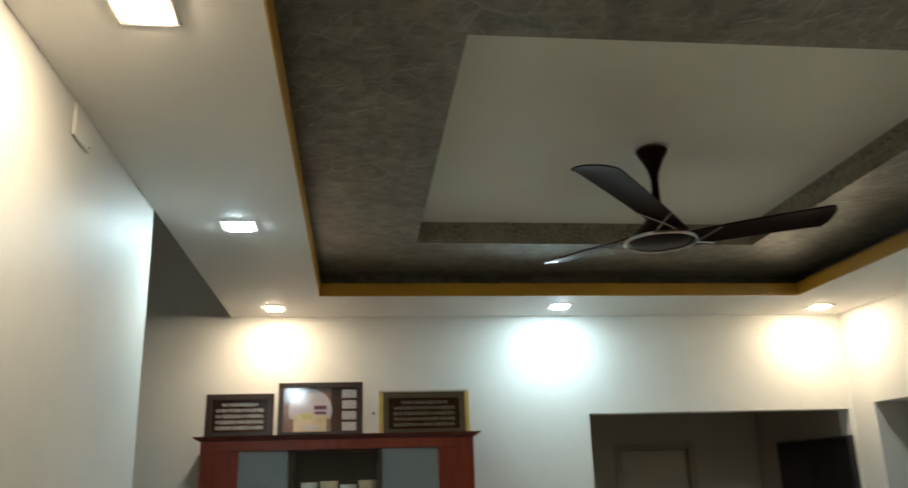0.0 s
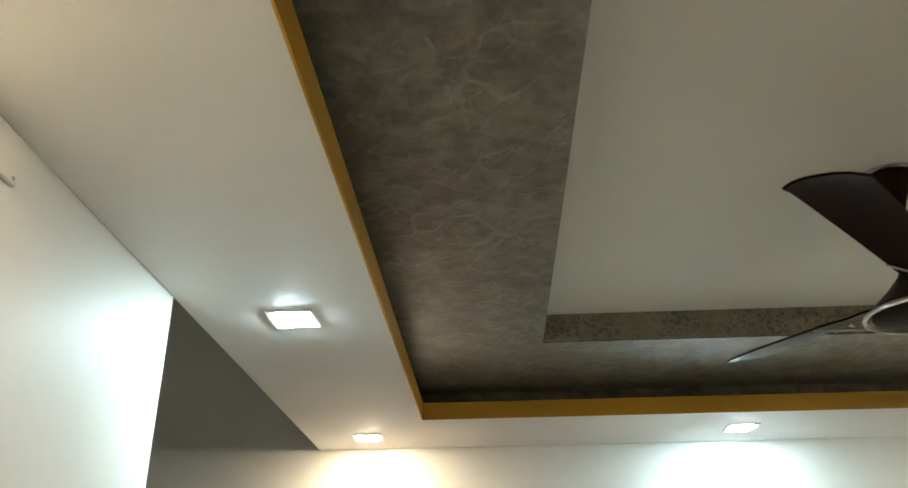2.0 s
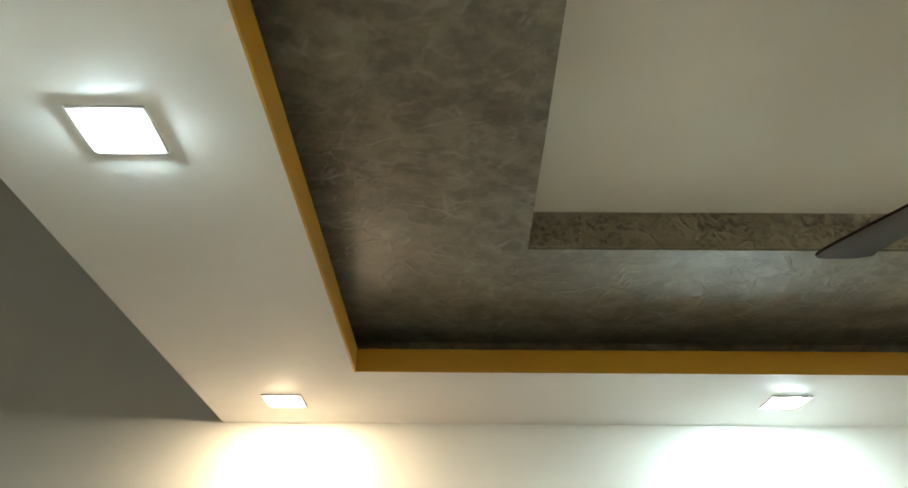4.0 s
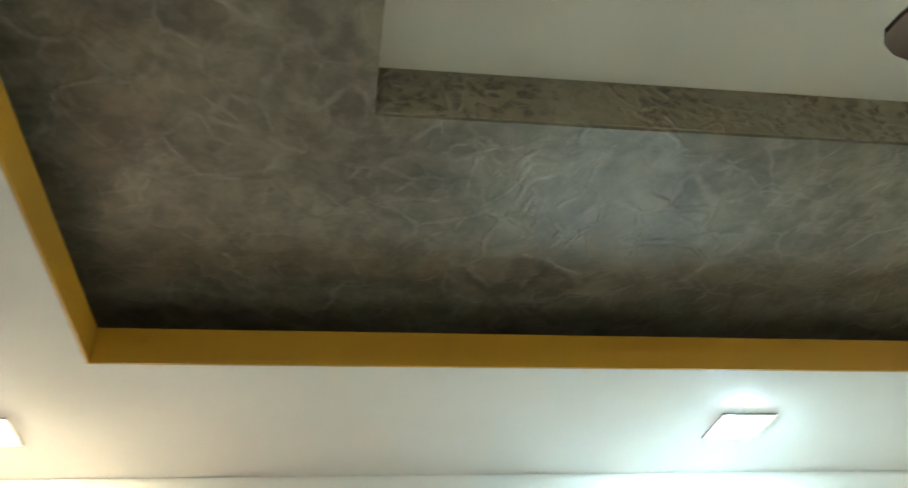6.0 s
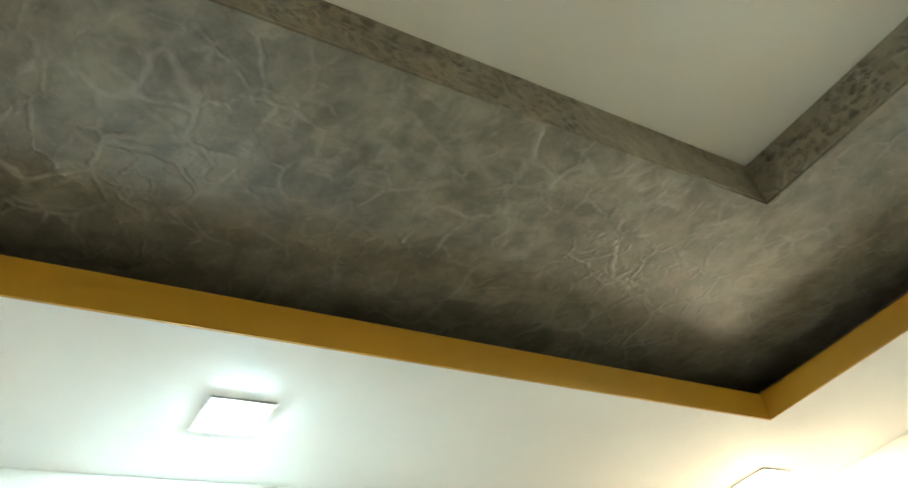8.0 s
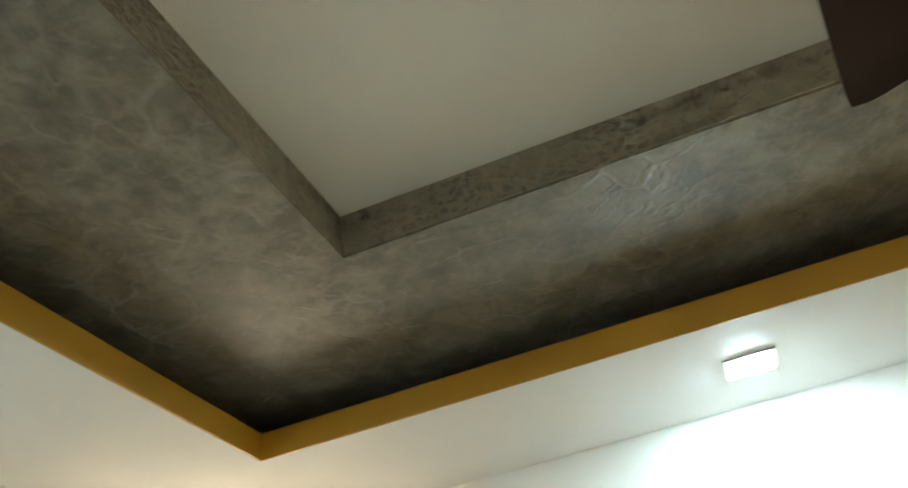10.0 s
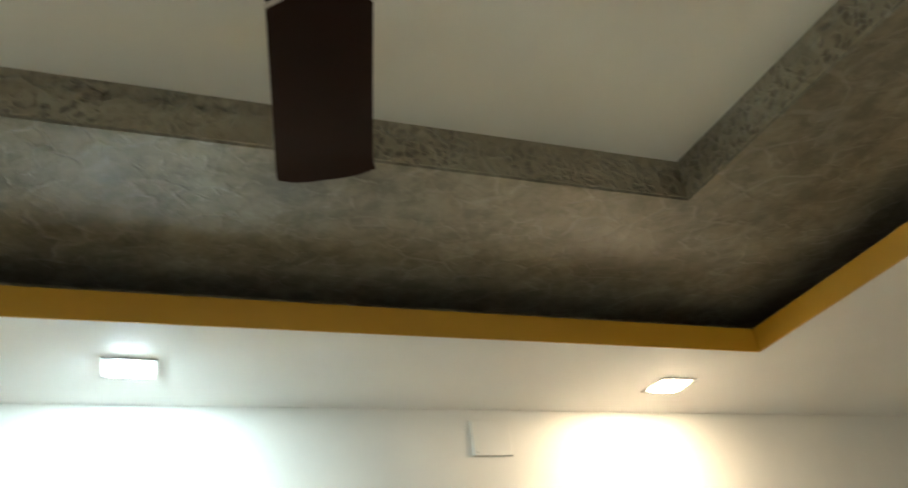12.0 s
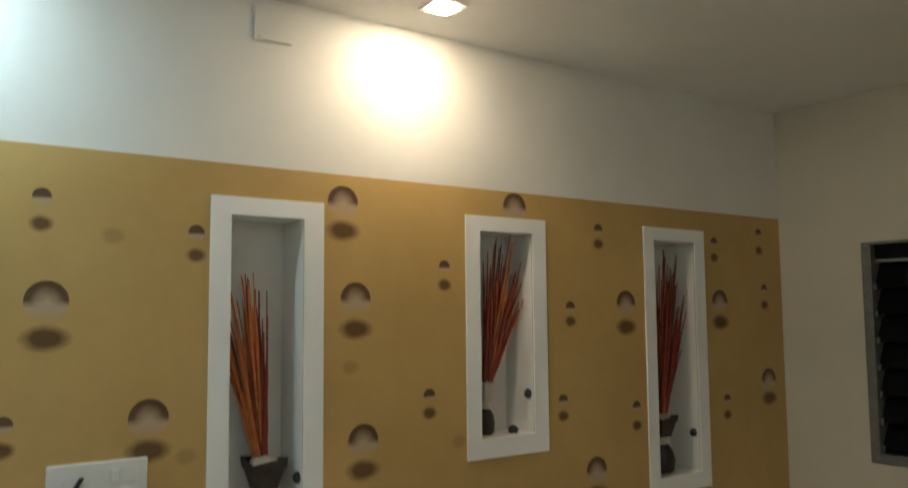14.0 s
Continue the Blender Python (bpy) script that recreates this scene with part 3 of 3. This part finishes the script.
# ---- ceiling fan ----
def ceiling_fan(x, y):
    t = thing("ceiling_fan", (x, y, PANEL), "dark brown three-blade ceiling fan with satin chrome ring trim", "ceiling fan")
    part("mount_ring", lathe([(0.062, -0.008), (0.071, -0.005), (0.068, 0.0)], 32), CHROME, t, "satin chrome mounting ring", smooth=True)
    part("canopy", lathe([(0.015, -0.125), (0.018, -0.105), (0.028, -0.075), (0.042, -0.045), (0.058, -0.018), (0.060, -0.0105)], 32), BLADE, t, smooth=True)
    part("downrod", lathe([(0.016, -0.24), (0.0145, -0.18), (0.0145, -0.124)], 20), BLADE, t, smooth=True)
    part("motor_housing", lathe([(0.085, -0.372), (0.112, -0.366), (0.115, -0.352), (0.098, -0.334), (0.066, -0.305), (0.038, -0.272), (0.022, -0.2405)], 36), BLADE, t, smooth=True)
    ringbm = bmesh.new()
    seg, R0, r0 = 48, 0.129, 0.0045
    loops = [[ringbm.verts.new(((R0 + r0 * math.cos(b)) * math.cos(a), (R0 + r0 * math.cos(b)) * math.sin(a), -0.368 + 1.4 * r0 * math.sin(b)))
              for b in (2 * math.pi * j / 8 for j in range(8))] for a in (2 * math.pi * i / seg for i in range(seg))]
    for i in range(seg):
        for j in range(8):
            ringbm.faces.new([loops[i][j], loops[(i + 1) % seg][j], loops[(i + 1) % seg][(j + 1) % 8], loops[i][(j + 1) % 8]])
    part("trim_ring", ringbm, CHROME, t, "satin chrome ring", smooth=True)
    for b in range(3):
        ang = radians((-7, 111.8, 231.6)[b])
        rot = Matrix.Rotation(ang, 4, "Z")

        def height(r):
            return -0.345 + 0.060 * min(1.0, max(0.0, (r - 0.10) / 0.5)) ** 0.8

        def half_width(r):
            return 0.054 + 0.022 * (r - 0.07) / 0.585

        def pitch_at(r):
            return 0.22 - 0.02 * (r - 0.07) / 0.585

        def middle_line(r):
            return 0.005 + 0.066 * (1 - (r - 0.07) / 0.585)

        bm = bmesh.new()
        rows = []
        for i in range(15):
            r = 0.07 + (0.654 - 0.07) * i / 14
            half, pitch = half_width(r), pitch_at(r)
            row = []
            for j in range(7):
                w = half * (j / 3 - 1)
                rr = r
                if i == 14:                      # slanted tip with rounded corners
                    rr = r - 0.004 - (0.022 if j in (0, 6) else 0.006 if j in (1, 5) else 0.0)
                if i == 13:
                    rr = r - 0.004
                row.append((rr, middle_line(r) - w, height(r) + w * pitch + 0.005 * (1 - (w / half) ** 2)))
            rows.append(row)
        top = [[bm.verts.new((p[0], p[1], p[2] + 0.003)) for p in row] for row in rows]
        low = [[bm.verts.new((p[0], p[1], p[2] - 0.003)) for p in row] for row in rows]
        for i in range(14):
            for j in range(6):
                bm.faces.new([top[i][j], top[i + 1][j], top[i + 1][j + 1], top[i][j + 1]])
                bm.faces.new([low[i][j], low[i][j + 1], low[i + 1][j + 1], low[i + 1][j]])
            for j in (0, 6):
                bm.faces.new([top[i][j], top[i + 1][j], low[i + 1][j], low[i][j]])
        for i in (0, 14):
            for j in range(6):
                bm.faces.new([top[i][j], top[i][j + 1], low[i][j + 1], low[i][j]])
        bm.transform(rot)
        blade = part("blade", bm, BLADE, t, smooth=True)
        for side in (-1, 1):                     # crossed trim bars from the ring onto the blade
            y0 = 0.058 + side * 0.036
            x0, x1 = max(0.124, math.sqrt(0.129 ** 2 - y0 ** 2)), 0.230
            w = side * half_width(x1)
            y1 = middle_line(x1) - w
            z1 = height(x1) + w * pitch_at(x1) - 0.006
            pts = [(x0 + (x1 - x0) * u, y0 + (y1 - y0) * u, -0.368 + (z1 + 0.368) * u ** 0.8) for u in (k / 8 for k in range(9))]
            tb = tube(pts, 0.0028, 6)
            tb.transform(rot)
            part("trim_bar", tb, CHROME, blade, "satin chrome bar", smooth=True)
    return t


ceiling_fan(1.292, -1.405)


# ---- display cabinet and pictures ----
def cabinet():
    x0, x1, y0, y1 = -0.585, 0.794, 0.171, FAR - 0.003
    t = thing("display_cabinet", (0, 0, 0), "tall red mahogany display cabinet with glass doors", "cabinet")
    part("plinth", box(x0 + 0.02, x1 - 0.02, y0 + 0.03, y1, 0.0, 0.10), RED, t)
    part("side", box(x0, x0 + 0.022, y0 + 0.012, y1, 0.101, 1.839), RED, t)
    part("side", box(x1 - 0.022, x1, y0 + 0.012, y1, 0.101, 1.839), RED, t)
    part("back", box(x0 + 0.023, x1 - 0.023, y1 - 0.012, y1 - 0.001, 0.101, 1.839), CABBACK, t, "grey-green back panel")
    part("base_front", box(x0 + 0.023, x1 - 0.023, y0 + 0.005, y0 + 0.03, 0.101, 0.75, 0.003), RED, t)
    part("stile", box(x0, -0.396, y0 - 0.010, y0 + 0.011, 0.76, 1.845, 0.003), RED, t)
    part("stile", box(0.609, x1, y0 - 0.010, y0 + 0.011, 0.76, 1.845, 0.003), RED, t)
    part("head", box(x0, x1, y0 - 0.012, y1, 1.840, 1.889, 0.002), RED, t)
    corn = box(x0 - 0.006, x1 + 0.006, y0 - 0.018, y1, 1.890, 1.913)
    for v in corn.verts:
        if v.co.z > 1.90:
            v.co.x += 0.036 if v.co.x > 0 else -0.036
            v.co.y -= 0.03 if v.co.y < 0.3 else 0.0
    bmesh.ops.bevel(corn, geom=[e for e in corn.edges], offset=0.004, segments=2, affect="EDGES")
    part("cornice", corn, REDDARK, t, "dark red projecting cornice")
    for z in (0.78, 1.17, 1.565):
        part("shelf", box(x0 + 0.023, x1 - 0.023, y0 + 0.05, y1 - 0.013, z - 0.018, z), RED, t)
    part("divider", box(-0.153, -0.133, y0 + 0.03, y1 - 0.013, 1.566, 1.839), DARKWOOD, t)
    part("divider", box(0.303, 0.323, y0 + 0.03, y1 - 0.013, 1.566, 1.839), DARKWOOD, t)
    part("centre_back", box(-0.132, 0.302, y1 - 0.035, y1 - 0.0125, 1.566, 1.839), BLACK, t, "black back of the middle bay")
    part("rail", box(-0.153, 0.323, y0 + 0.008, y0 + 0.0295, 1.832, 1.839), BLACK, t, "black top rail of the middle door")
    for a, b in ((-0.395, -0.154), (-0.152, 0.322), (0.324, 0.608)):
        middle = b == 0.322
        pane = part("pane", box(a, b, y0 - 0.003, y0 + 0.002, 0.78, 1.825 if middle else 1.837), GLASS if middle else FROSTED, t,
                    "clear glass pane" if middle else "pale frosted glass pane")
        pane.visible_shadow = False
    return t


cabinet()


def bowl(x, y, z, r, h, mat, label, name="bowl"):
    ob = part(name, lathe([(r * 0.45, 0), (r * 0.8, h * 0.35), (r, h), (r * 0.93, h), (r * 0.7, h * 0.4), (r * 0.3, h * 0.12)], 24), mat, smooth=True)
    ob.location = (x, y, z)
    tagged(ob, label, name)


bowl(-0.31, 0.32, 1.566, 0.062, 0.105, BLACK, "dark bowl on the cabinet shelf")
bowl(-0.205, 0.31, 1.566, 0.055, 0.125, CHINA, "pale china bowl on the cabinet shelf")
bowl(-0.05, 0.30, 1.566, 0.045, 0.115, CHINA, "pale china cup in the middle bay", "cup")
bowl(0.05, 0.32, 1.566, 0.05, 0.12, PHOTO_CREAM, "cream cup in the middle bay", "cup")
bowl(0.15, 0.30, 1.566, 0.045, 0.10, CHINA, "pale china cup in the middle bay", "cup")
bowl(0.25, 0.34, 1.566, 0.05, 0.12, PHOTO_CREAM, "cream cup in the middle bay", "cup")


def picture(x0, x1, z1, kind, label):
    """A framed picture that stands on the cabinet and leans back."""
    w, h = x1 - x0, z1 - 1.914
    t = thing("framed_picture", ((x0 + x1) / 2, 0.355, 1.9145), label, "picture", "framed pictures on the cabinet")
    t.rotation_euler = (radians(-5), 0, 0)
    a, fr = w / 2, 0.026 if kind == "photo" else 0.03
    outer = sheet("y", (-a, a), (0, h), -0.011, 0.011, [(-a + fr, a - fr, fr, h - fr)])
    bmesh.ops.bevel(outer, geom=[e for e in outer.edges if e.calc_face_angle(0) > 1], offset=0.003, segments=2, affect="EDGES")
    part("frame", outer, BRONZEWOOD if kind == "gilt" else DARKWOOD, t, "bronze-brown frame" if kind == "gilt" else "dark wooden frame")
    part("ground", box(-a + fr - 0.004, a - fr + 0.004, 0.0, 0.008, fr - 0.004, h - fr + 0.004), PICTUREBACK, t)
    if kind == "gilt":
        for s in (-1, 1):
            part("gilt_edge", box(s * (a + 0.001), s * (a + 0.022), -0.012, 0.012, 0, h, 0.002), GOLD, t, "gilt edge")
        part("gilt_edge", box(-a - 0.022, a + 0.022, -0.010, 0.012, h + 0.001, h + 0.012, 0.002), POTWHITE, t, "pale top edge")
    if kind in ("text", "gilt"):
        for k in range(5):
            z = fr + 0.014 + k * (h - 2 * fr - 0.02) / 5
            shrink = (0.70 if k == 4 else 0.92) * (a - fr - 0.012)
            bm, n = bmesh.new(), 14
            rnd = random.Random(k + int(w * 100))
            for i in range(n):
                c = -shrink + 2 * shrink * (i + 0.5) / n
                hh = rnd.uniform(0.009, 0.017)
                box(c - shrink / n * 0.93, c + shrink / n * 0.93, -0.0035, -0.0012, z + 0.009 - hh / 2, z + 0.009 + hh / 2 + 0.004, 0, bm)
            part("text_bar", bm, BRONZETEXT if kind == "gilt" else SILVERTEXT, t, "line of small lettering")
    else:
        part("print", box(-a + fr, 0.055, -0.0011, -0.0002, fr, h - fr), PHOTO_ROSE, t, "rosy brown photo ground")
        arch = bmesh.new()
        rr = h * 0.40
        rim = [(rr * math.cos(p), rr * math.sin(p)) for p in (math.pi * (-0.12 + 1.24 * k / 24) for k in range(25))]
        f = [arch.verts.new((-0.055 + c, -0.0022, h * 0.48 + s)) for c, s in rim]
        g = [arch.verts.new((-0.055 + c, -0.0012, h * 0.48 + s)) for c, s in rim]
        arch.faces.new(f)
        arch.faces.new(g[::-1])
        for k in range(25):
            arch.faces.new([f[k], g[k], g[(k + 1) % 25], f[(k + 1) % 25]])
        part("print", arch, PHOTO_LILAC, t, "pale lilac arched print")
        part("print", box(-0.055 - rr * 0.75, -0.055 + rr * 0.75, -0.0034, -0.0023, fr, h * 0.40), PHOTO_CREAM, t, "cream lower print")
        oval = lathe([(0.042, 0), (0.040, 0.001)], 24)
        part("print", oval, PHOTO_WHITE, t, "small white oval mark").matrix_basis = Matrix.LocRotScale((-0.045, -0.0036, h * 0.15 + 0.006), Matrix.Rotation(radians(90), 3, "X"), (1, 0.32, 1))
        part("print", box(-0.105, -0.04, -0.0046, -0.0035, h * 0.33, h * 0.44), PHOTO_LIME, t, "yellow-green mark")
        part("print", box(-0.035, 0.03, -0.0046, -0.0035, h * 0.50, h * 0.57), PHOTO_PLUM, t, "plum-coloured mark")
        part("print", box(-0.030, 0.03, -0.0046, -0.0035, h * 0.41, h * 0.455), PHOTO_PLUM, t, "plum-coloured mark")
        for k in range(4):
            z = fr + 0.004 + k * (h - 2 * fr - 0.004) / 4
            part("print", box(a - fr - 0.085, a - fr - 0.008, -0.0024, -0.0012, z, z + (h - 2 * fr) / 4 - 0.014), PHOTO_WHITE, t, "small white printed panel")
    part("stay", box(-0.02, 0.02, 0.012, 0.018, 0.0, h * 0.8), DARKWOOD, t)
    return t


picture(-0.603, -0.250, 2.147, "text", "dark framed plaque with silvery lines of lettering")
picture(-0.227, 0.223, 2.203, "photo", "dark framed photo print with white side panels")
picture(0.333, 0.781, 2.143, "gilt", "dark plaque with gilt edges and bronze lines of lettering")

nail = part("nail", tube([(0, 0.0, 0), (0, -0.014, 0.002)], 0.0065, 8), BLACK)
nail.location = (0.284, FAR, 2.047)
tagged(nail, "small dark nail in the white wall", "nail")

# ---- next room: television and door ----
tv = thing("television", (3.133, 0.95, 1.385), "thin black flat television mounted on the wall", "television")
part("case", box(-0.050, -0.012, -0.435, 0.435, 0.0, 0.483, 0.005), BLACK, tv)
part("screen", box(-0.053, -0.0505, -0.423, 0.423, 0.018, 0.470), SCREEN, tv, "dark glossy screen")
part("bracket", box(-0.0115, 0.0025, -0.12, 0.12, 0.12, 0.36), BLACK, tv)

door = tagged(new("door_1"), "closed dull beige door in a brown frame", "door", kind="structure")
part("door_leaf", box(2.088, 2.587, 1.78, 1.82, 0.01, 1.852, 0.003), DOORPAINT, door)
for a, b in ((2.036, 2.087), (2.588, 2.639)):
    part("door_frame", box(a, b, 1.740, 1.83, 0, 1.899, 0.003), DOORFRAME, door)
part("door_frame", box(2.0875, 2.5875, 1.740, 1.83, 1.854, 1.899, 0.003), DOORFRAME, door)
part("door_backing", box(1.98, 2.70, 1.851, 1.88, 0, 1.95), DOORFRAME, door)

# ---- louvred window ----
window = tagged(new("window_1"), "dark louvred glass window with a grey metal frame", "window", kind="structure")
wx0, wx1, wz0, wz1 = 1.551, 2.725, 0.851, 1.880
for a, b, c, d in ((wx0, wx0 + 0.045, wz0, wz1), (wx1 - 0.045, wx1, wz0, wz1), (wx0 + 0.0455, wx1 - 0.0455, wz0, wz0 + 0.045), (wx0 + 0.0455, wx1 - 0.0455, wz1 - 0.012, wz1)):
    part("window_frame", box(a, b, BACK - 0.09, BACK + 0.006, c, d, 0.002), STEEL, window)
part("window_frame", box((wx0 + wx1) / 2 - 0.02, (wx0 + wx1) / 2 + 0.02, BACK - 0.085, BACK, wz0 + 0.046, wz1 - 0.0125, 0.002), STEEL, window)
part("head_pane", box(wx0 + 0.046, wx1 - 0.046, BACK - 0.04, BACK - 0.034, 1.797, 1.867), LOUVRE, window)
part("rail", box(wx0 + 0.046, wx1 - 0.046, BACK - 0.05, BACK - 0.028, 1.784, 1.7965), STEEL, window, "thin pale rail")
slat = None
for half, (a, b) in enumerate(((wx0 + 0.047, (wx0 + wx1) / 2 - 0.021), ((wx0 + wx1) / 2 + 0.021, wx1 - 0.047))):
    for k in range(7):
        z = 1.722 - k * 0.125
        bm = box(a, b, -0.003, 0.003, -0.067, 0.067)
        s = part("louvre", bm, LOUVRE, window)
        s.matrix_basis = pose(0, BACK - 0.045, z, 28, 0, 0)
        part("louvre_clip", box(b - 0.012, b, BACK - 0.075, BACK - 0.008, z - 0.068, z - 0.040), STEEL, window)
structure("backdrop_night", box(1.0, 3.4, BACK - 0.62, BACK - 0.6, 0.3, 2.6), BLACK, "black night outside the window", "backdrop")

# ---- wall plates ----
def wall_plate(x, y, z, out, w, h):
    t = thing("junction_cover", (x, y, z), "blank white square junction box cover high on the wall", "cover plate", "cover plates on the walls")
    a, b = (0.0005, 0.010) if out > 0 else (-0.010, -0.0005)
    part("cover", box(a, b, -w / 2, w / 2, 0, h, 0.003), WALL, t)
    screw = part("screw", lathe([(0.0035, 0), (0.004, 0.0015), (0.0025, 0.0025)], 12), CHROME, t, "bright screw head")
    screw.matrix_basis = pose(b if out > 0 else a, w / 2 - 0.012, 0.010, 0, 90 if out > 0 else -90, 0)


wall_plate(RIGHT, -2.262, 2.455, -1, 0.130, 0.112)
wall_plate(LEFT, -2.140, 2.505, 1, 0.122, 0.088)


def slanted(bm):
    """Leans the plug to one side, as it hangs in its socket."""
    for v in bm.verts:
        v.co.y -= 0.55 * (v.co.z - 0.085)
    return bm


sw = thing("switch_plate", (RIGHT - 0.003, -1.755, 1.012), "white plastic switch plate with a black plug and rockers", "switch")
part("plate", box(-0.011, -0.0005, -0.133, 0.133, 0, 0.142, 0.004), PLASTIC, sw)
part("socket", lathe([(0.026, 0), (0.026, 0.002)], 24), PLASTIC, sw).matrix_basis = pose(-0.0112, 0.066, 0.085, 0, -90, 0)
part("plug", slanted(box(-0.030, -0.0135, 0.050, 0.062, 0.065, 0.105, 0.003)), BLACK, sw, "black plug")
part("rocker", box(-0.017, -0.0112, -0.055, -0.030, 0.080, 0.118, 0.005), PLASTIC, sw)
part("blank", box(-0.0135, -0.0112, -0.105, -0.062, 0.080, 0.122, 0.001), PLASTIC, sw)
part("rocker", box(-0.015, -0.0112, -0.105, -0.030, 0.020, 0.066, 0.003), PLASTIC, sw)
